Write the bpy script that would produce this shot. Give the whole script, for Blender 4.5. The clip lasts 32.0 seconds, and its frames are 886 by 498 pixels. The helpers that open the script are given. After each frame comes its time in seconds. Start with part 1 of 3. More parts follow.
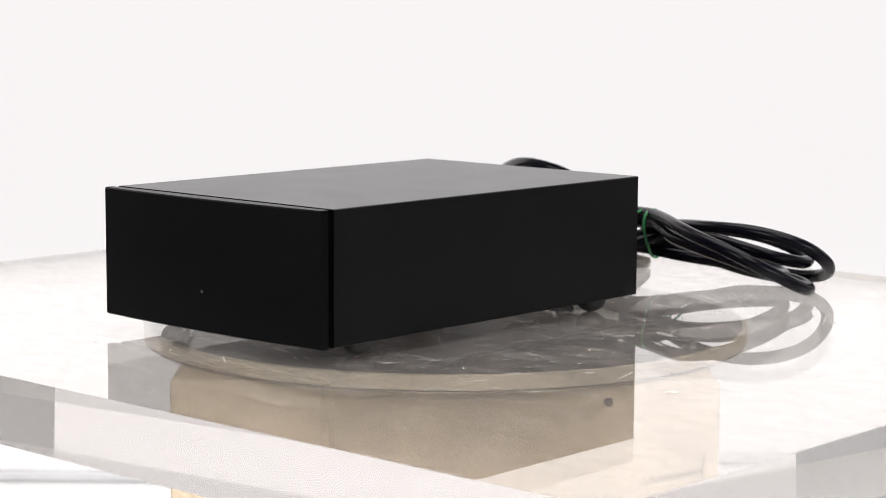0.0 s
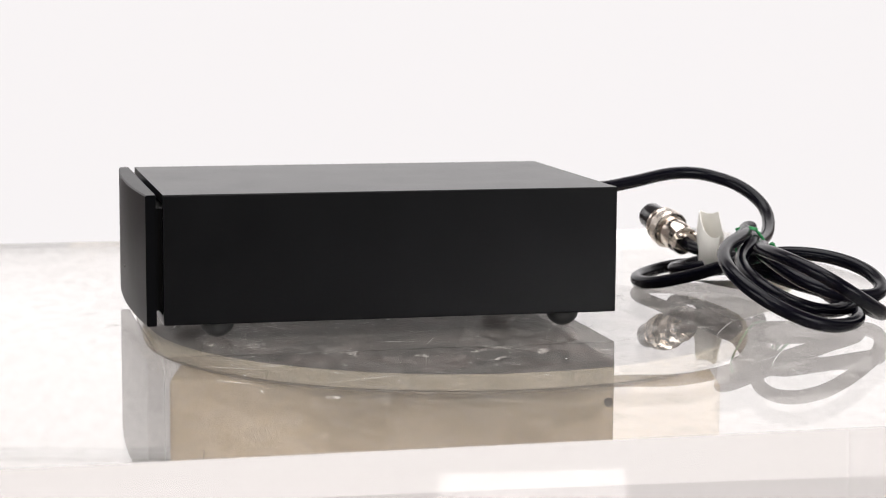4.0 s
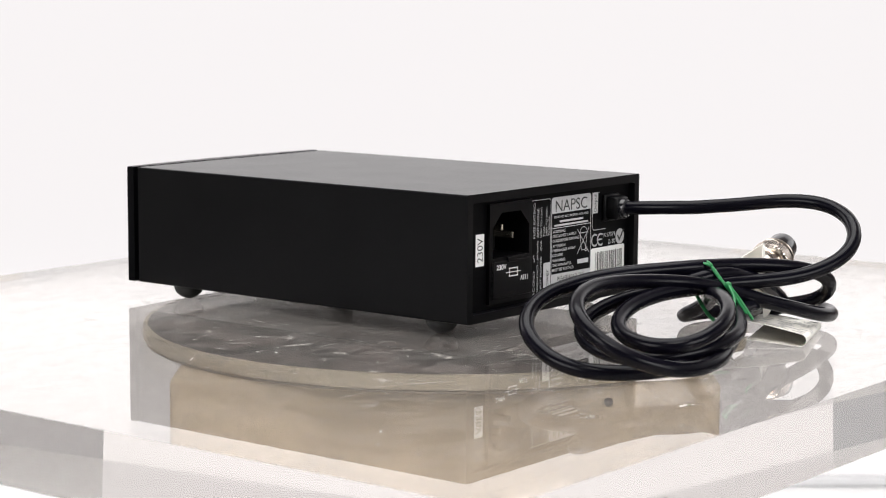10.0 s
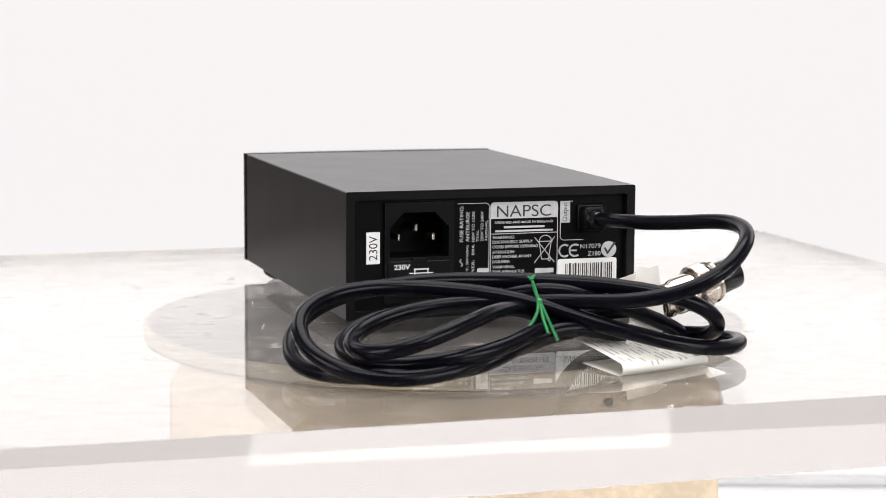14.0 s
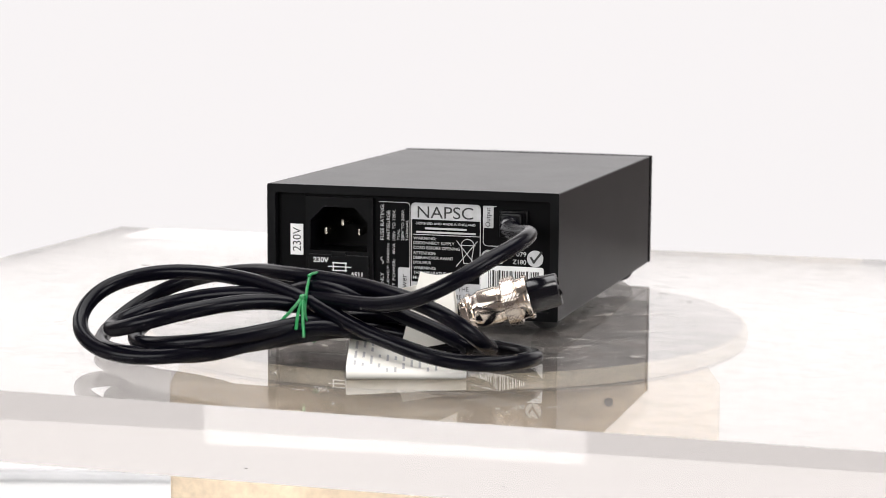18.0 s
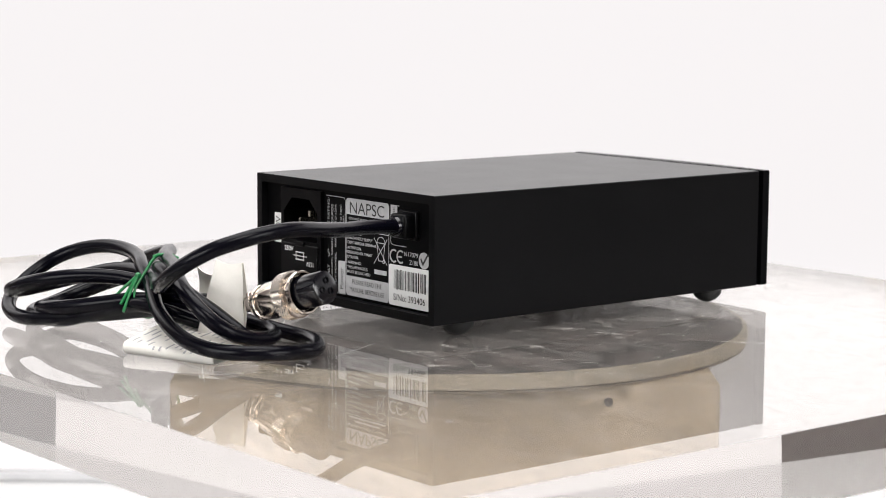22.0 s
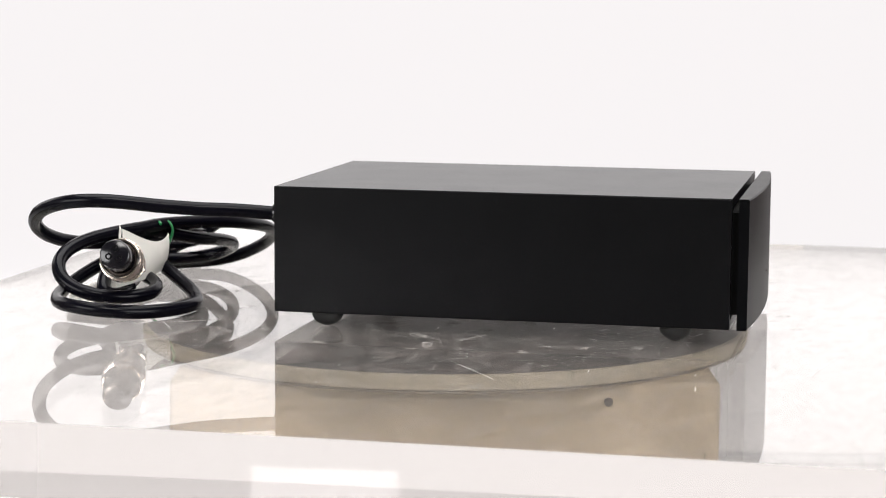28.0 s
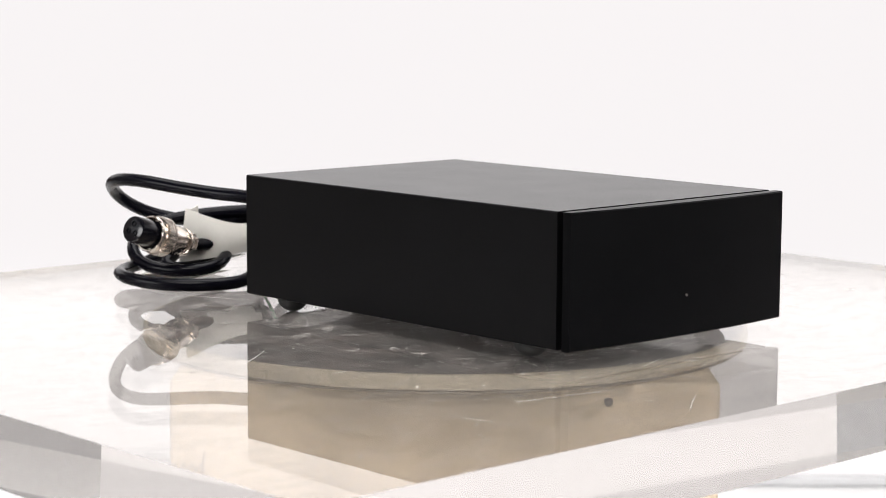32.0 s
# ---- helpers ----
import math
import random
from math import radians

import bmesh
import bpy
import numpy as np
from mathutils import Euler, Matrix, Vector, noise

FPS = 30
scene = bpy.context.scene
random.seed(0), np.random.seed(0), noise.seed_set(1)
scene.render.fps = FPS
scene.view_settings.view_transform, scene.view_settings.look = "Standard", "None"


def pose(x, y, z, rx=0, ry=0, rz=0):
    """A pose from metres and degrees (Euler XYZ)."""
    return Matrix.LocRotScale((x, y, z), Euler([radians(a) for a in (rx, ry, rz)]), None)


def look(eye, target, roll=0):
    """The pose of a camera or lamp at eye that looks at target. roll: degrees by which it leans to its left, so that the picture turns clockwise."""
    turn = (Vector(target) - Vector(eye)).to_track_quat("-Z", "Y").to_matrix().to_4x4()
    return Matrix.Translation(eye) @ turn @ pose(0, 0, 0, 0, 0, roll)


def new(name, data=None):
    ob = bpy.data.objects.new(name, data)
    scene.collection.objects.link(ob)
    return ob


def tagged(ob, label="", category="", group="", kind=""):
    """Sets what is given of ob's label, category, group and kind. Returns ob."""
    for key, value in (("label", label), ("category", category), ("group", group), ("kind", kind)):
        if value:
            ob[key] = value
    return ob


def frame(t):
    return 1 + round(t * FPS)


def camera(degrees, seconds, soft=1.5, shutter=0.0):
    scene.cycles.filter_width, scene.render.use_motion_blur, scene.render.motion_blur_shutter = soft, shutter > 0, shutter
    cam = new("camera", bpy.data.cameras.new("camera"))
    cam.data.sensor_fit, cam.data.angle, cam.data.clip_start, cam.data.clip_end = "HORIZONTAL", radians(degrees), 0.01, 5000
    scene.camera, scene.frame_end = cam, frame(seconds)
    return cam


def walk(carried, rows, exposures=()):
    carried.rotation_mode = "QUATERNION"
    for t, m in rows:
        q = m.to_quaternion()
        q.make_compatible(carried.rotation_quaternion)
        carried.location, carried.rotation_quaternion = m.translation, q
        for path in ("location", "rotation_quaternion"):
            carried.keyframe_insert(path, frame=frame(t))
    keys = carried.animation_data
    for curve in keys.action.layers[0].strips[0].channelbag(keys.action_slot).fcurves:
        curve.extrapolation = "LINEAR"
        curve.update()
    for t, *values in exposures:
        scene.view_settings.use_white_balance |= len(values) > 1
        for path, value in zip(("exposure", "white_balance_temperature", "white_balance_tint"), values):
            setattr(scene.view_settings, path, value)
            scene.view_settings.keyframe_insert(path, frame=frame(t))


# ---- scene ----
cam = camera(24.32, 32.0, soft=0.9)
cam.data.dof.use_dof, cam.data.dof.focus_distance, cam.data.dof.aperture_fstop = True, 0.775, 24.0
EYE = (0.0, -0.84085, 0.13449)
AIM = (-0.00133 * 0.9916, -0.84085 + 0.9916, 0.13449 - 0.12937)
walk(cam, [(0.0, look(EYE, AIM, 0.345)), (32.0, look(EYE, AIM, 0.345))])

# ---- light: assumed softboxes, all out of view, of a small white photo studio ----
world = bpy.data.worlds.new("studio_world")
scene.world = world
world.use_nodes = True
world.node_tree.nodes["Background"].inputs[0].default_value = (0.9, 0.92, 1.0, 1)
world.node_tree.nodes["Background"].inputs[1].default_value = 0.05


def softbox(name, eye, target, w, h, watts, colour=(1, 1, 1)):
    lamp = bpy.data.lights.new(name, "AREA")
    lamp.shape, lamp.size, lamp.size_y, lamp.energy, lamp.color = "RECTANGLE", w, h, watts, colour
    ob = new(name, lamp)
    ob.matrix_world = look(eye, target)
    return ob


softbox("softbox_top", (0.0, 0.15, 1.3), (0, 0.1, 0), 1.4, 1.2, 25)
softbox("softbox_front", (0.15, -1.2, 1.5), (0, 0, -0.1), 0.9, 0.5, 16, (1.0, 0.97, 0.94))
# side lamps added out of view, mostly to brighten the acrylic's edge faces
softbox("side_fill", (-1.45, 1.02, 1.05), (0, 1.02, 0.70), 0.9, 0.64, 2.6, (1.0, 0.99, 0.97))
softbox("side_fill", (-1.45, -0.4, 0.60), (0, -0.4, 0.60), 1.1, 0.70, 1.5, (0.92, 0.96, 1.0))
softbox("side_fill", (1.45, 0.4, 0.60), (0, 0.4, 0.60), 2.4, 0.70, 2.6, (0.95, 0.97, 1.0))
softbox("softbox_front", (-1.15, -1.15, 0.45), (0, 0, 0.03), 1.0, 0.6, 15.0)
softbox("softbox_front", (1.15, -1.15, 0.45), (0, 0, 0.03), 1.0, 0.6, 15.0)
scene.cycles.max_bounces, scene.cycles.transmission_bounces, scene.cycles.glossy_bounces = 16, 16, 16
scene.cycles.caustics_reflective, scene.cycles.caustics_refractive = False, False


# ---- materials ----
def material(name, base, rough=0.5, metal=0.0, vary=0.12, scale=60.0, bump=0.0, bump_scale=900.0, ior=1.5, rough_vary=0.0, span=(0.35, 1.0)):
    m = bpy.data.materials.new(name)
    m.use_nodes = True
    nt = m.node_tree
    b = nt.nodes["Principled BSDF"]
    b.inputs["Roughness"].default_value = rough
    b.inputs["Metallic"].default_value = metal
    b.inputs["IOR"].default_value = ior
    tc = nt.nodes.new("ShaderNodeTexCoord")
    big, fine = nt.nodes.new("ShaderNodeTexNoise"), nt.nodes.new("ShaderNodeTexNoise")
    big.inputs["Scale"].default_value, fine.inputs["Scale"].default_value = scale, scale * 14
    big.inputs["Detail"].default_value = 6
    nt.links.new(tc.outputs["Object"], big.inputs["Vector"])
    nt.links.new(tc.outputs["Object"], fine.inputs["Vector"])
    mix = nt.nodes.new("ShaderNodeMath")
    mix.operation = "MULTIPLY_ADD"
    mix.inputs[1].default_value = 0.35
    nt.links.new(fine.outputs["Fac"], mix.inputs[0])
    nt.links.new(big.outputs["Fac"], mix.inputs[2])
    ramp = nt.nodes.new("ShaderNodeValToRGB")
    ramp.color_ramp.elements[0].position, ramp.color_ramp.elements[1].position = span
    ramp.color_ramp.elements[0].color = (*[c * (1 - vary) for c in base], 1)
    ramp.color_ramp.elements[1].color = (*[min(1, c * (1 + vary)) for c in base], 1)
    nt.links.new(mix.outputs[0], ramp.inputs[0])
    nt.links.new(ramp.outputs[0], b.inputs["Base Color"])
    if rough_vary:
        rr = nt.nodes.new("ShaderNodeMapRange")
        rr.inputs["To Min"].default_value, rr.inputs["To Max"].default_value = rough - rough_vary, rough + rough_vary
        nt.links.new(big.outputs["Fac"], rr.inputs["Value"])
        nt.links.new(rr.outputs[0], b.inputs["Roughness"])
    if bump:
        grain, bp = nt.nodes.new("ShaderNodeTexNoise"), nt.nodes.new("ShaderNodeBump")
        grain.inputs["Scale"].default_value = bump_scale
        grain.inputs["Detail"].default_value = 4
        bp.inputs["Strength"].default_value = bump
        bp.inputs["Distance"].default_value = 0.0002
        nt.links.new(tc.outputs["Object"], grain.inputs["Vector"])
        nt.links.new(grain.outputs["Fac"], bp.inputs["Height"])
        nt.links.new(bp.outputs[0], b.inputs["Normal"])
    return m


SATIN = material("satin_black_paint", (0.0034, 0.0035, 0.0040), 0.31, 0, 0.15, 40, 0.12, 2600, ior=1.23, rough_vary=0.03)
# front panel: the sleeve's black, set darker and less reflective
FASCIA = material("darker_front_black", (0.0021, 0.0022, 0.0027), 0.36, 0, 0.15, 40, 0.12, 2600, ior=1.15, rough_vary=0.03)
PANEL = material("black_rear_panel", (0.0014, 0.0014, 0.0018), 0.46, 0, 0.15, 60, 0.1, 2600, ior=1.16)
PLASTIC = material("black_moulded_plastic", (0.0018, 0.0018, 0.0022), 0.34, 0, 0.15, 90, 0.1, 1800, ior=1.22)
GLOSSY = material("glossy_black_plastic", (0.003, 0.003, 0.005), 0.16, 0, 0.2, 120)
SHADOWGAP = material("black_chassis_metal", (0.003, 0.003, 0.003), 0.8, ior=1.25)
RUBBER = material("black_rubber", (0.012, 0.012, 0.012), 0.62, 0, 0.2, 200, 0.3, 1500)
RIM_SHADE = material("rim_shade_brown", (0.38, 0.31, 0.24), 0.6)
PVC = material("black_cable_jacket", (0.0020, 0.0019, 0.0042), 0.23, 0, 0.25, 90, 0.05, 700, ior=1.215, rough_vary=0.04)
PRINT = material("white_screen_print", (0.52, 0.52, 0.53), 0.5, 0, 0.15, 400)
STICKER = material("white_paper_label", (0.85, 0.85, 0.84), 0.5, 0, 0.05, 200)
INK = material("black_ink", (0.02, 0.02, 0.02), 0.5)
SEPIA = material("brown_ink", (0.15, 0.12, 0.085), 0.6)
CHROME = material("nickel_plating", (0.72, 0.65, 0.58), 0.17, 1.0, 0.08, 150, 0.0, 900, rough_vary=0.03)
BRASS = material("plated_contact_pin", (0.82, 0.76, 0.66), 0.25, 1.0, 0.1, 300)
GREEN = material("green_wire_tie", (0.006, 0.17, 0.045), 0.4, 0, 0.3, 500)
PAPER = material("cream_paper", (0.88, 0.85, 0.79), 0.8, 0, 0.06, 120, 0.3, 700)
INKPALE = material("faded_print", (0.48, 0.47, 0.47), 0.8)
IVORY = material("ivory_platter_rim", (0.64, 0.55, 0.42), 0.5, 0, 0.25, 30)
PLATTER = material("worn_grey_platter", (0.105, 0.080, 0.075), 0.5, 0, 0.94, 48, 0.2, 300, rough_vary=0.12, span=(0.60, 0.95))
WOOD = material("honey_coloured_wood", (0.78, 0.63, 0.46), 0.55, 0, 0.22, 30, 0.1, 250, span=(0.5, 0.9))
SCRATCH = material("white_scratch", (0.85, 0.84, 0.82), 0.7)
STEEL = material("dull_dark_screw", (0.14, 0.12, 0.11), 0.45, 0.6)
TABLE = material("white_table_laminate", (0.78, 0.78, 0.78), 0.6, 0, 0.03, 6)
GREY_STRIP = material("pale_grey_strip", (0.60, 0.60, 0.61), 0.6, 0, 0.1, 20)
WALLS = material("grey_brown_studio_wall", (0.28, 0.245, 0.232), 0.9, 0, 0.08, 3)

ACRYLIC = bpy.data.materials.new("clear_acrylic")
ACRYLIC.use_nodes = True
_b = ACRYLIC.node_tree.nodes["Principled BSDF"]
_b.inputs["Transmission Weight"].default_value = 1.0
_b.inputs["IOR"].default_value = 1.49
_b.inputs["Roughness"].default_value = 0.0
_b.inputs["Base Color"].default_value = (0.66, 0.637, 0.615, 1)

# wiped dust film: streaks of haze lying on the polished surface
FILM = bpy.data.materials.new("wiped_dust_film")
FILM.use_nodes = True
_n, _l = FILM.node_tree.nodes, FILM.node_tree.links
_n.remove(_n["Principled BSDF"])
_tc, _mp, _nz, _map = _n.new("ShaderNodeTexCoord"), _n.new("ShaderNodeMapping"), _n.new("ShaderNodeTexNoise"), _n.new("ShaderNodeMapRange")
_mp.inputs["Rotation"].default_value, _mp.inputs["Scale"].default_value = (0, 0, 0.9), (34, 76, 9)
_nz.inputs["Scale"].default_value, _nz.inputs["Detail"].default_value, _nz.inputs["Distortion"].default_value = 1.6, 9, 1.4
_nz.inputs["Roughness"].default_value = 0.62
_map.inputs["From Min"].default_value, _map.inputs["From Max"].default_value = 0.42, 0.78
_map.inputs["To Min"].default_value, _map.inputs["To Max"].default_value = 0.045, 0.14
_mix, _tr, _df = _n.new("ShaderNodeMixShader"), _n.new("ShaderNodeBsdfTransparent"), _n.new("ShaderNodeBsdfDiffuse")
_df.inputs["Color"].default_value = (0.80, 0.75, 0.70, 1)
_l.new(_tc.outputs["Object"], _mp.inputs["Vector"])
_l.new(_mp.outputs[0], _nz.inputs["Vector"])
_l.new(_nz.outputs["Fac"], _map.inputs["Value"])
_l.new(_map.outputs[0], _mix.inputs[0])
_l.new(_tr.outputs[0], _mix.inputs[1])
_l.new(_df.outputs[0], _mix.inputs[2])
_l.new(_mix.outputs[0], _n["Material Output"].inputs[0])

# dried smears: thin and patchy, so that most of the surface below shows through
SMEAR = FILM.copy()
SMEAR.name = "dried_smear"
for _node in SMEAR.node_tree.nodes:
    if _node.bl_idname == "ShaderNodeMapRange":
        _node.inputs["To Min"].default_value, _node.inputs["To Max"].default_value = 0.0, 0.55
    if _node.bl_idname == "ShaderNodeMapping":
        _node.inputs["Scale"].default_value = (140, 260, 30)

# white sweep glows by itself; brighter above the visible part to lift reflections
GLOW = bpy.data.materials.new("glowing_white_sweep")
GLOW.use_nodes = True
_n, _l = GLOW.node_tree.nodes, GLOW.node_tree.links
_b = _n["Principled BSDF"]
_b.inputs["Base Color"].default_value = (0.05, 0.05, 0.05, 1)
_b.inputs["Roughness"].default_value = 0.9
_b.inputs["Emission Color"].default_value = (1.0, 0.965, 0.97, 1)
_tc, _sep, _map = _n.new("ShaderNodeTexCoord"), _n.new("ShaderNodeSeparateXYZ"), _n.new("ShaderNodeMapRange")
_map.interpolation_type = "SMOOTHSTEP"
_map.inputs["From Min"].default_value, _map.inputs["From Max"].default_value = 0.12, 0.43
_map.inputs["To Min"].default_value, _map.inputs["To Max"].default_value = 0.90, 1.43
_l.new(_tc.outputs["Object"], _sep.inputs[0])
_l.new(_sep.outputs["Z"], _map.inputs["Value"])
# added gain low down, to brighten what shows through the acrylic
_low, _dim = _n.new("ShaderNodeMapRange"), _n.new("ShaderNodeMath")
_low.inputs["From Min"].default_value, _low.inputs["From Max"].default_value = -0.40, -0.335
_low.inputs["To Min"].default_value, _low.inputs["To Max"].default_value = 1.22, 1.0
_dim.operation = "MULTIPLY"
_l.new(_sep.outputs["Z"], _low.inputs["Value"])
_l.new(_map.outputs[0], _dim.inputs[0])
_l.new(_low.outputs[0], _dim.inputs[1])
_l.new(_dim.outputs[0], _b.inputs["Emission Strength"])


# ---- helpers for building ----
def to_mesh(bm, name, mat, smooth=False):
    me = bpy.data.meshes.new(name)
    bm.normal_update()
    bm.to_mesh(me)
    bm.free()
    me.materials.append(mat)
    if smooth:
        me.polygons.foreach_set("use_smooth", [True] * len(me.polygons))
        me.set_sharp_from_angle(angle=radians(32))
    return me


def part(name, bm, mat, parent, label="", smooth=False):
    me = bm if isinstance(bm, bpy.types.Mesh) else to_mesh(bm, name, mat, smooth)
    ob = new(name, me)
    ob.parent = parent
    return tagged(ob, label)


def box(x0, x1, y0, y1, z0, z1, bevel=0.0, segments=2):
    bm = bmesh.new()
    bmesh.ops.create_cube(bm, size=1.0, matrix=Matrix.Translation(((x0 + x1) / 2, (y0 + y1) / 2, (z0 + z1) / 2)) @ Matrix.Diagonal((x1 - x0, y1 - y0, z1 - z0, 1)))
    if bevel:
        bmesh.ops.bevel(bm, geom=bm.edges[:], offset=bevel, segments=segments, affect="EDGES", profile=0.5)
    return bm


def lathe(rows, n=32, axis=None, close=True):
    """A turned body: rows of (radius, height) round z, then moved by the matrix axis."""
    bm = bmesh.new()
    rings = []
    for r, h in rows:
        rings.append([bm.verts.new((r * math.cos(2 * math.pi * i / n), r * math.sin(2 * math.pi * i / n), h)) for i in range(n)])
    for a, b in zip(rings, rings[1:]):
        for i in range(n):
            bm.faces.new((a[i], a[(i + 1) % n], b[(i + 1) % n], b[i]))
    if close:
        bm.faces.new(rings[0][::-1])
        bm.faces.new(rings[-1])
    if axis is not None:
        bm.transform(axis)
    return bm


def prism(outline, y0, y1, hole=None):
    """An outline of (x, z) drawn out from y0 to y1."""
    bm = bmesh.new()
    a = [bm.verts.new((x, y0, z)) for x, z in outline]
    b = [bm.verts.new((x, y1, z)) for x, z in outline]
    n = len(outline)
    for i in range(n):
        bm.faces.new((a[i], b[i], b[(i + 1) % n], a[(i + 1) % n]))
    if hole is None:
        bm.faces.new(a)
        bm.faces.new(b[::-1])
    else:
        c = [bm.verts.new((x, y0, z)) for x, z in hole]
        d = [bm.verts.new((x, y1, z)) for x, z in hole]
        for i in range(n):
            j = (i + 1) % n
            bm.faces.new((c[i], c[j], d[j], d[i]))
            bm.faces.new((a[i], a[j], c[j], c[i]))
            bm.faces.new((b[i], d[i], d[j], b[j]))
    bmesh.ops.recalc_face_normals(bm, faces=bm.faces[:])
    return bm


def rounded(x0, x1, z0, z1, r, n=5, corners=(1, 1, 1, 1)):
    """A rectangle with rounded corners: lower left, lower right, upper right, upper left."""
    pts = []
    for k, (cx, cz) in enumerate(((x0, z0), (x1, z0), (x1, z1), (x0, z1))):
        rr = r if corners[k] else r * 0.02
        ox, oz = cx + (rr if cx == x0 else -rr), cz + (rr if cz == z0 else -rr)
        for i in range(n + 1):
            a = math.pi * (1 + k / 2) + math.pi / 2 * i / n
            pts.append((ox + rr * math.cos(a), oz + rr * math.sin(a)))
    return pts


def smooth_path(points, step=8):
    """A Catmull-Rom run through the points."""
    pts = [Vector(p) for p in points]
    pts = [2 * pts[0] - pts[1], *pts, 2 * pts[-1] - pts[-2]]
    out = []
    for i in range(1, len(pts) - 2):
        p0, p1, p2, p3 = pts[i - 1:i + 3]
        for k in range(step):
            t = k / step
            out.append(0.5 * (2 * p1 + (p2 - p0) * t + (2 * p0 - 5 * p1 + 4 * p2 - p3) * t * t + (3 * p1 - p0 - 3 * p2 + p3) * t ** 3))
    out.append(pts[-2])
    return out


def tube(path, radius, n=14, bm=None, flat=1.0):
    bm = bm or bmesh.new()
    rings, up = [], Vector((0.13, 0.21, 0.97))
    for i, p in enumerate(path):
        d = (path[min(i + 1, len(path) - 1)] - path[max(i - 1, 0)]).normalized()
        up = (up - d * up.dot(d)).normalized()
        side = d.cross(up)
        rings.append([bm.verts.new(p + radius * (math.cos(2 * math.pi * k / n) * side + flat * math.sin(2 * math.pi * k / n) * up)) for k in range(n)])
    for a, b in zip(rings, rings[1:]):
        for k in range(n):
            bm.faces.new((a[k], a[(k + 1) % n], b[(k + 1) % n], b[k]))
    bm.faces.new(rings[0][::-1])
    bm.faces.new(rings[-1])
    return bm


# ---- the studio ----
def studio():
    bm = bmesh.new()
    # glowing sweep: one sheet behind the table, wider towards the unseen top for reflections
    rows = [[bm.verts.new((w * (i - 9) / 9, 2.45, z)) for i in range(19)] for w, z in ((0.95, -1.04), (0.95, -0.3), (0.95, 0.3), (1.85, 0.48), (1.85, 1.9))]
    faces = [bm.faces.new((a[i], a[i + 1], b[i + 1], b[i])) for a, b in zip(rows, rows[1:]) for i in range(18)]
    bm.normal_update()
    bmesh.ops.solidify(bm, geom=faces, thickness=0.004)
    # added unseen wings, so that the acrylic's corners catch something bright
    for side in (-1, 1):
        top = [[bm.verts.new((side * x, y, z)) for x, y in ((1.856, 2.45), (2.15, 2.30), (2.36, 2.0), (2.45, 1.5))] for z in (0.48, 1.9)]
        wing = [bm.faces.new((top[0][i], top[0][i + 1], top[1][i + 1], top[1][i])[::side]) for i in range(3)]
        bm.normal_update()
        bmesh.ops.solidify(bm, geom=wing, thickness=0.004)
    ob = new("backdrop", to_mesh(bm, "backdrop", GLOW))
    tagged(ob, "plain white self-glowing photo backdrop with added unseen wings, behind the table", "backdrop", kind="structure")
    # added glowing part below the table top, widening round the table's far end
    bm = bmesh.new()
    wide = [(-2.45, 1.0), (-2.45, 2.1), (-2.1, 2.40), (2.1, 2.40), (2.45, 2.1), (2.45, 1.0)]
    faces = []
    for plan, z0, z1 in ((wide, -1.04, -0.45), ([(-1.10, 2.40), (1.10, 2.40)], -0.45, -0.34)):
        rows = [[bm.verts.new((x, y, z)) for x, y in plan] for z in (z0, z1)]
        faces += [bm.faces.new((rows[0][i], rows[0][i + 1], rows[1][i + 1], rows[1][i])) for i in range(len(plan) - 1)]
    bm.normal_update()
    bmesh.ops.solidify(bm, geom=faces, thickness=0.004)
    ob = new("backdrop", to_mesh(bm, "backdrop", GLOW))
    tagged(ob, "added low glowing white sweep behind the far end of the table", "backdrop", kind="structure")
    t = new("table_top", to_mesh(box(-2.3, 2.3, -0.75, 0.920, -0.34, -0.30, 0.004), "table_top", TABLE))
    tagged(t, "wide plain white laminate table top under the turntable", "table", kind="structure")
    # thin strip that draws the grey band along the table's far edge
    r = new("table_strip", to_mesh(box(-2.3, 2.3, 0.905, 0.920, -0.299, -0.2915, 0.001), "table_strip", GREY_STRIP))
    tagged(r, "low pale grey strip along the back of the table", "rail", kind="structure")
    for name, b6 in (("floor", (-2.6, 2.6, -2.6, 2.6, -1.1, -1.05)), ("ceiling", (-2.6, 2.6, -2.6, 2.6, 2.0, 2.05)),
                     ("wall_south", (-2.6, 2.6, -2.65, -2.6, -1.05, 2.0)), ("wall_north", (-2.6, 2.6, 2.6, 2.65, -1.05, 2.0)),
                     ("wall_west", (-2.65, -2.6, -2.6, 2.6, -1.05, 2.0)), ("wall_east", (2.6, 2.65, -2.6, 2.6, -1.05, 2.0))):
        o = new(name, to_mesh(box(*b6), name, WALLS))
        tagged(o, "plain dull grey-brown studio " + name.split("_")[0], name.split("_")[0], kind="structure")


studio()


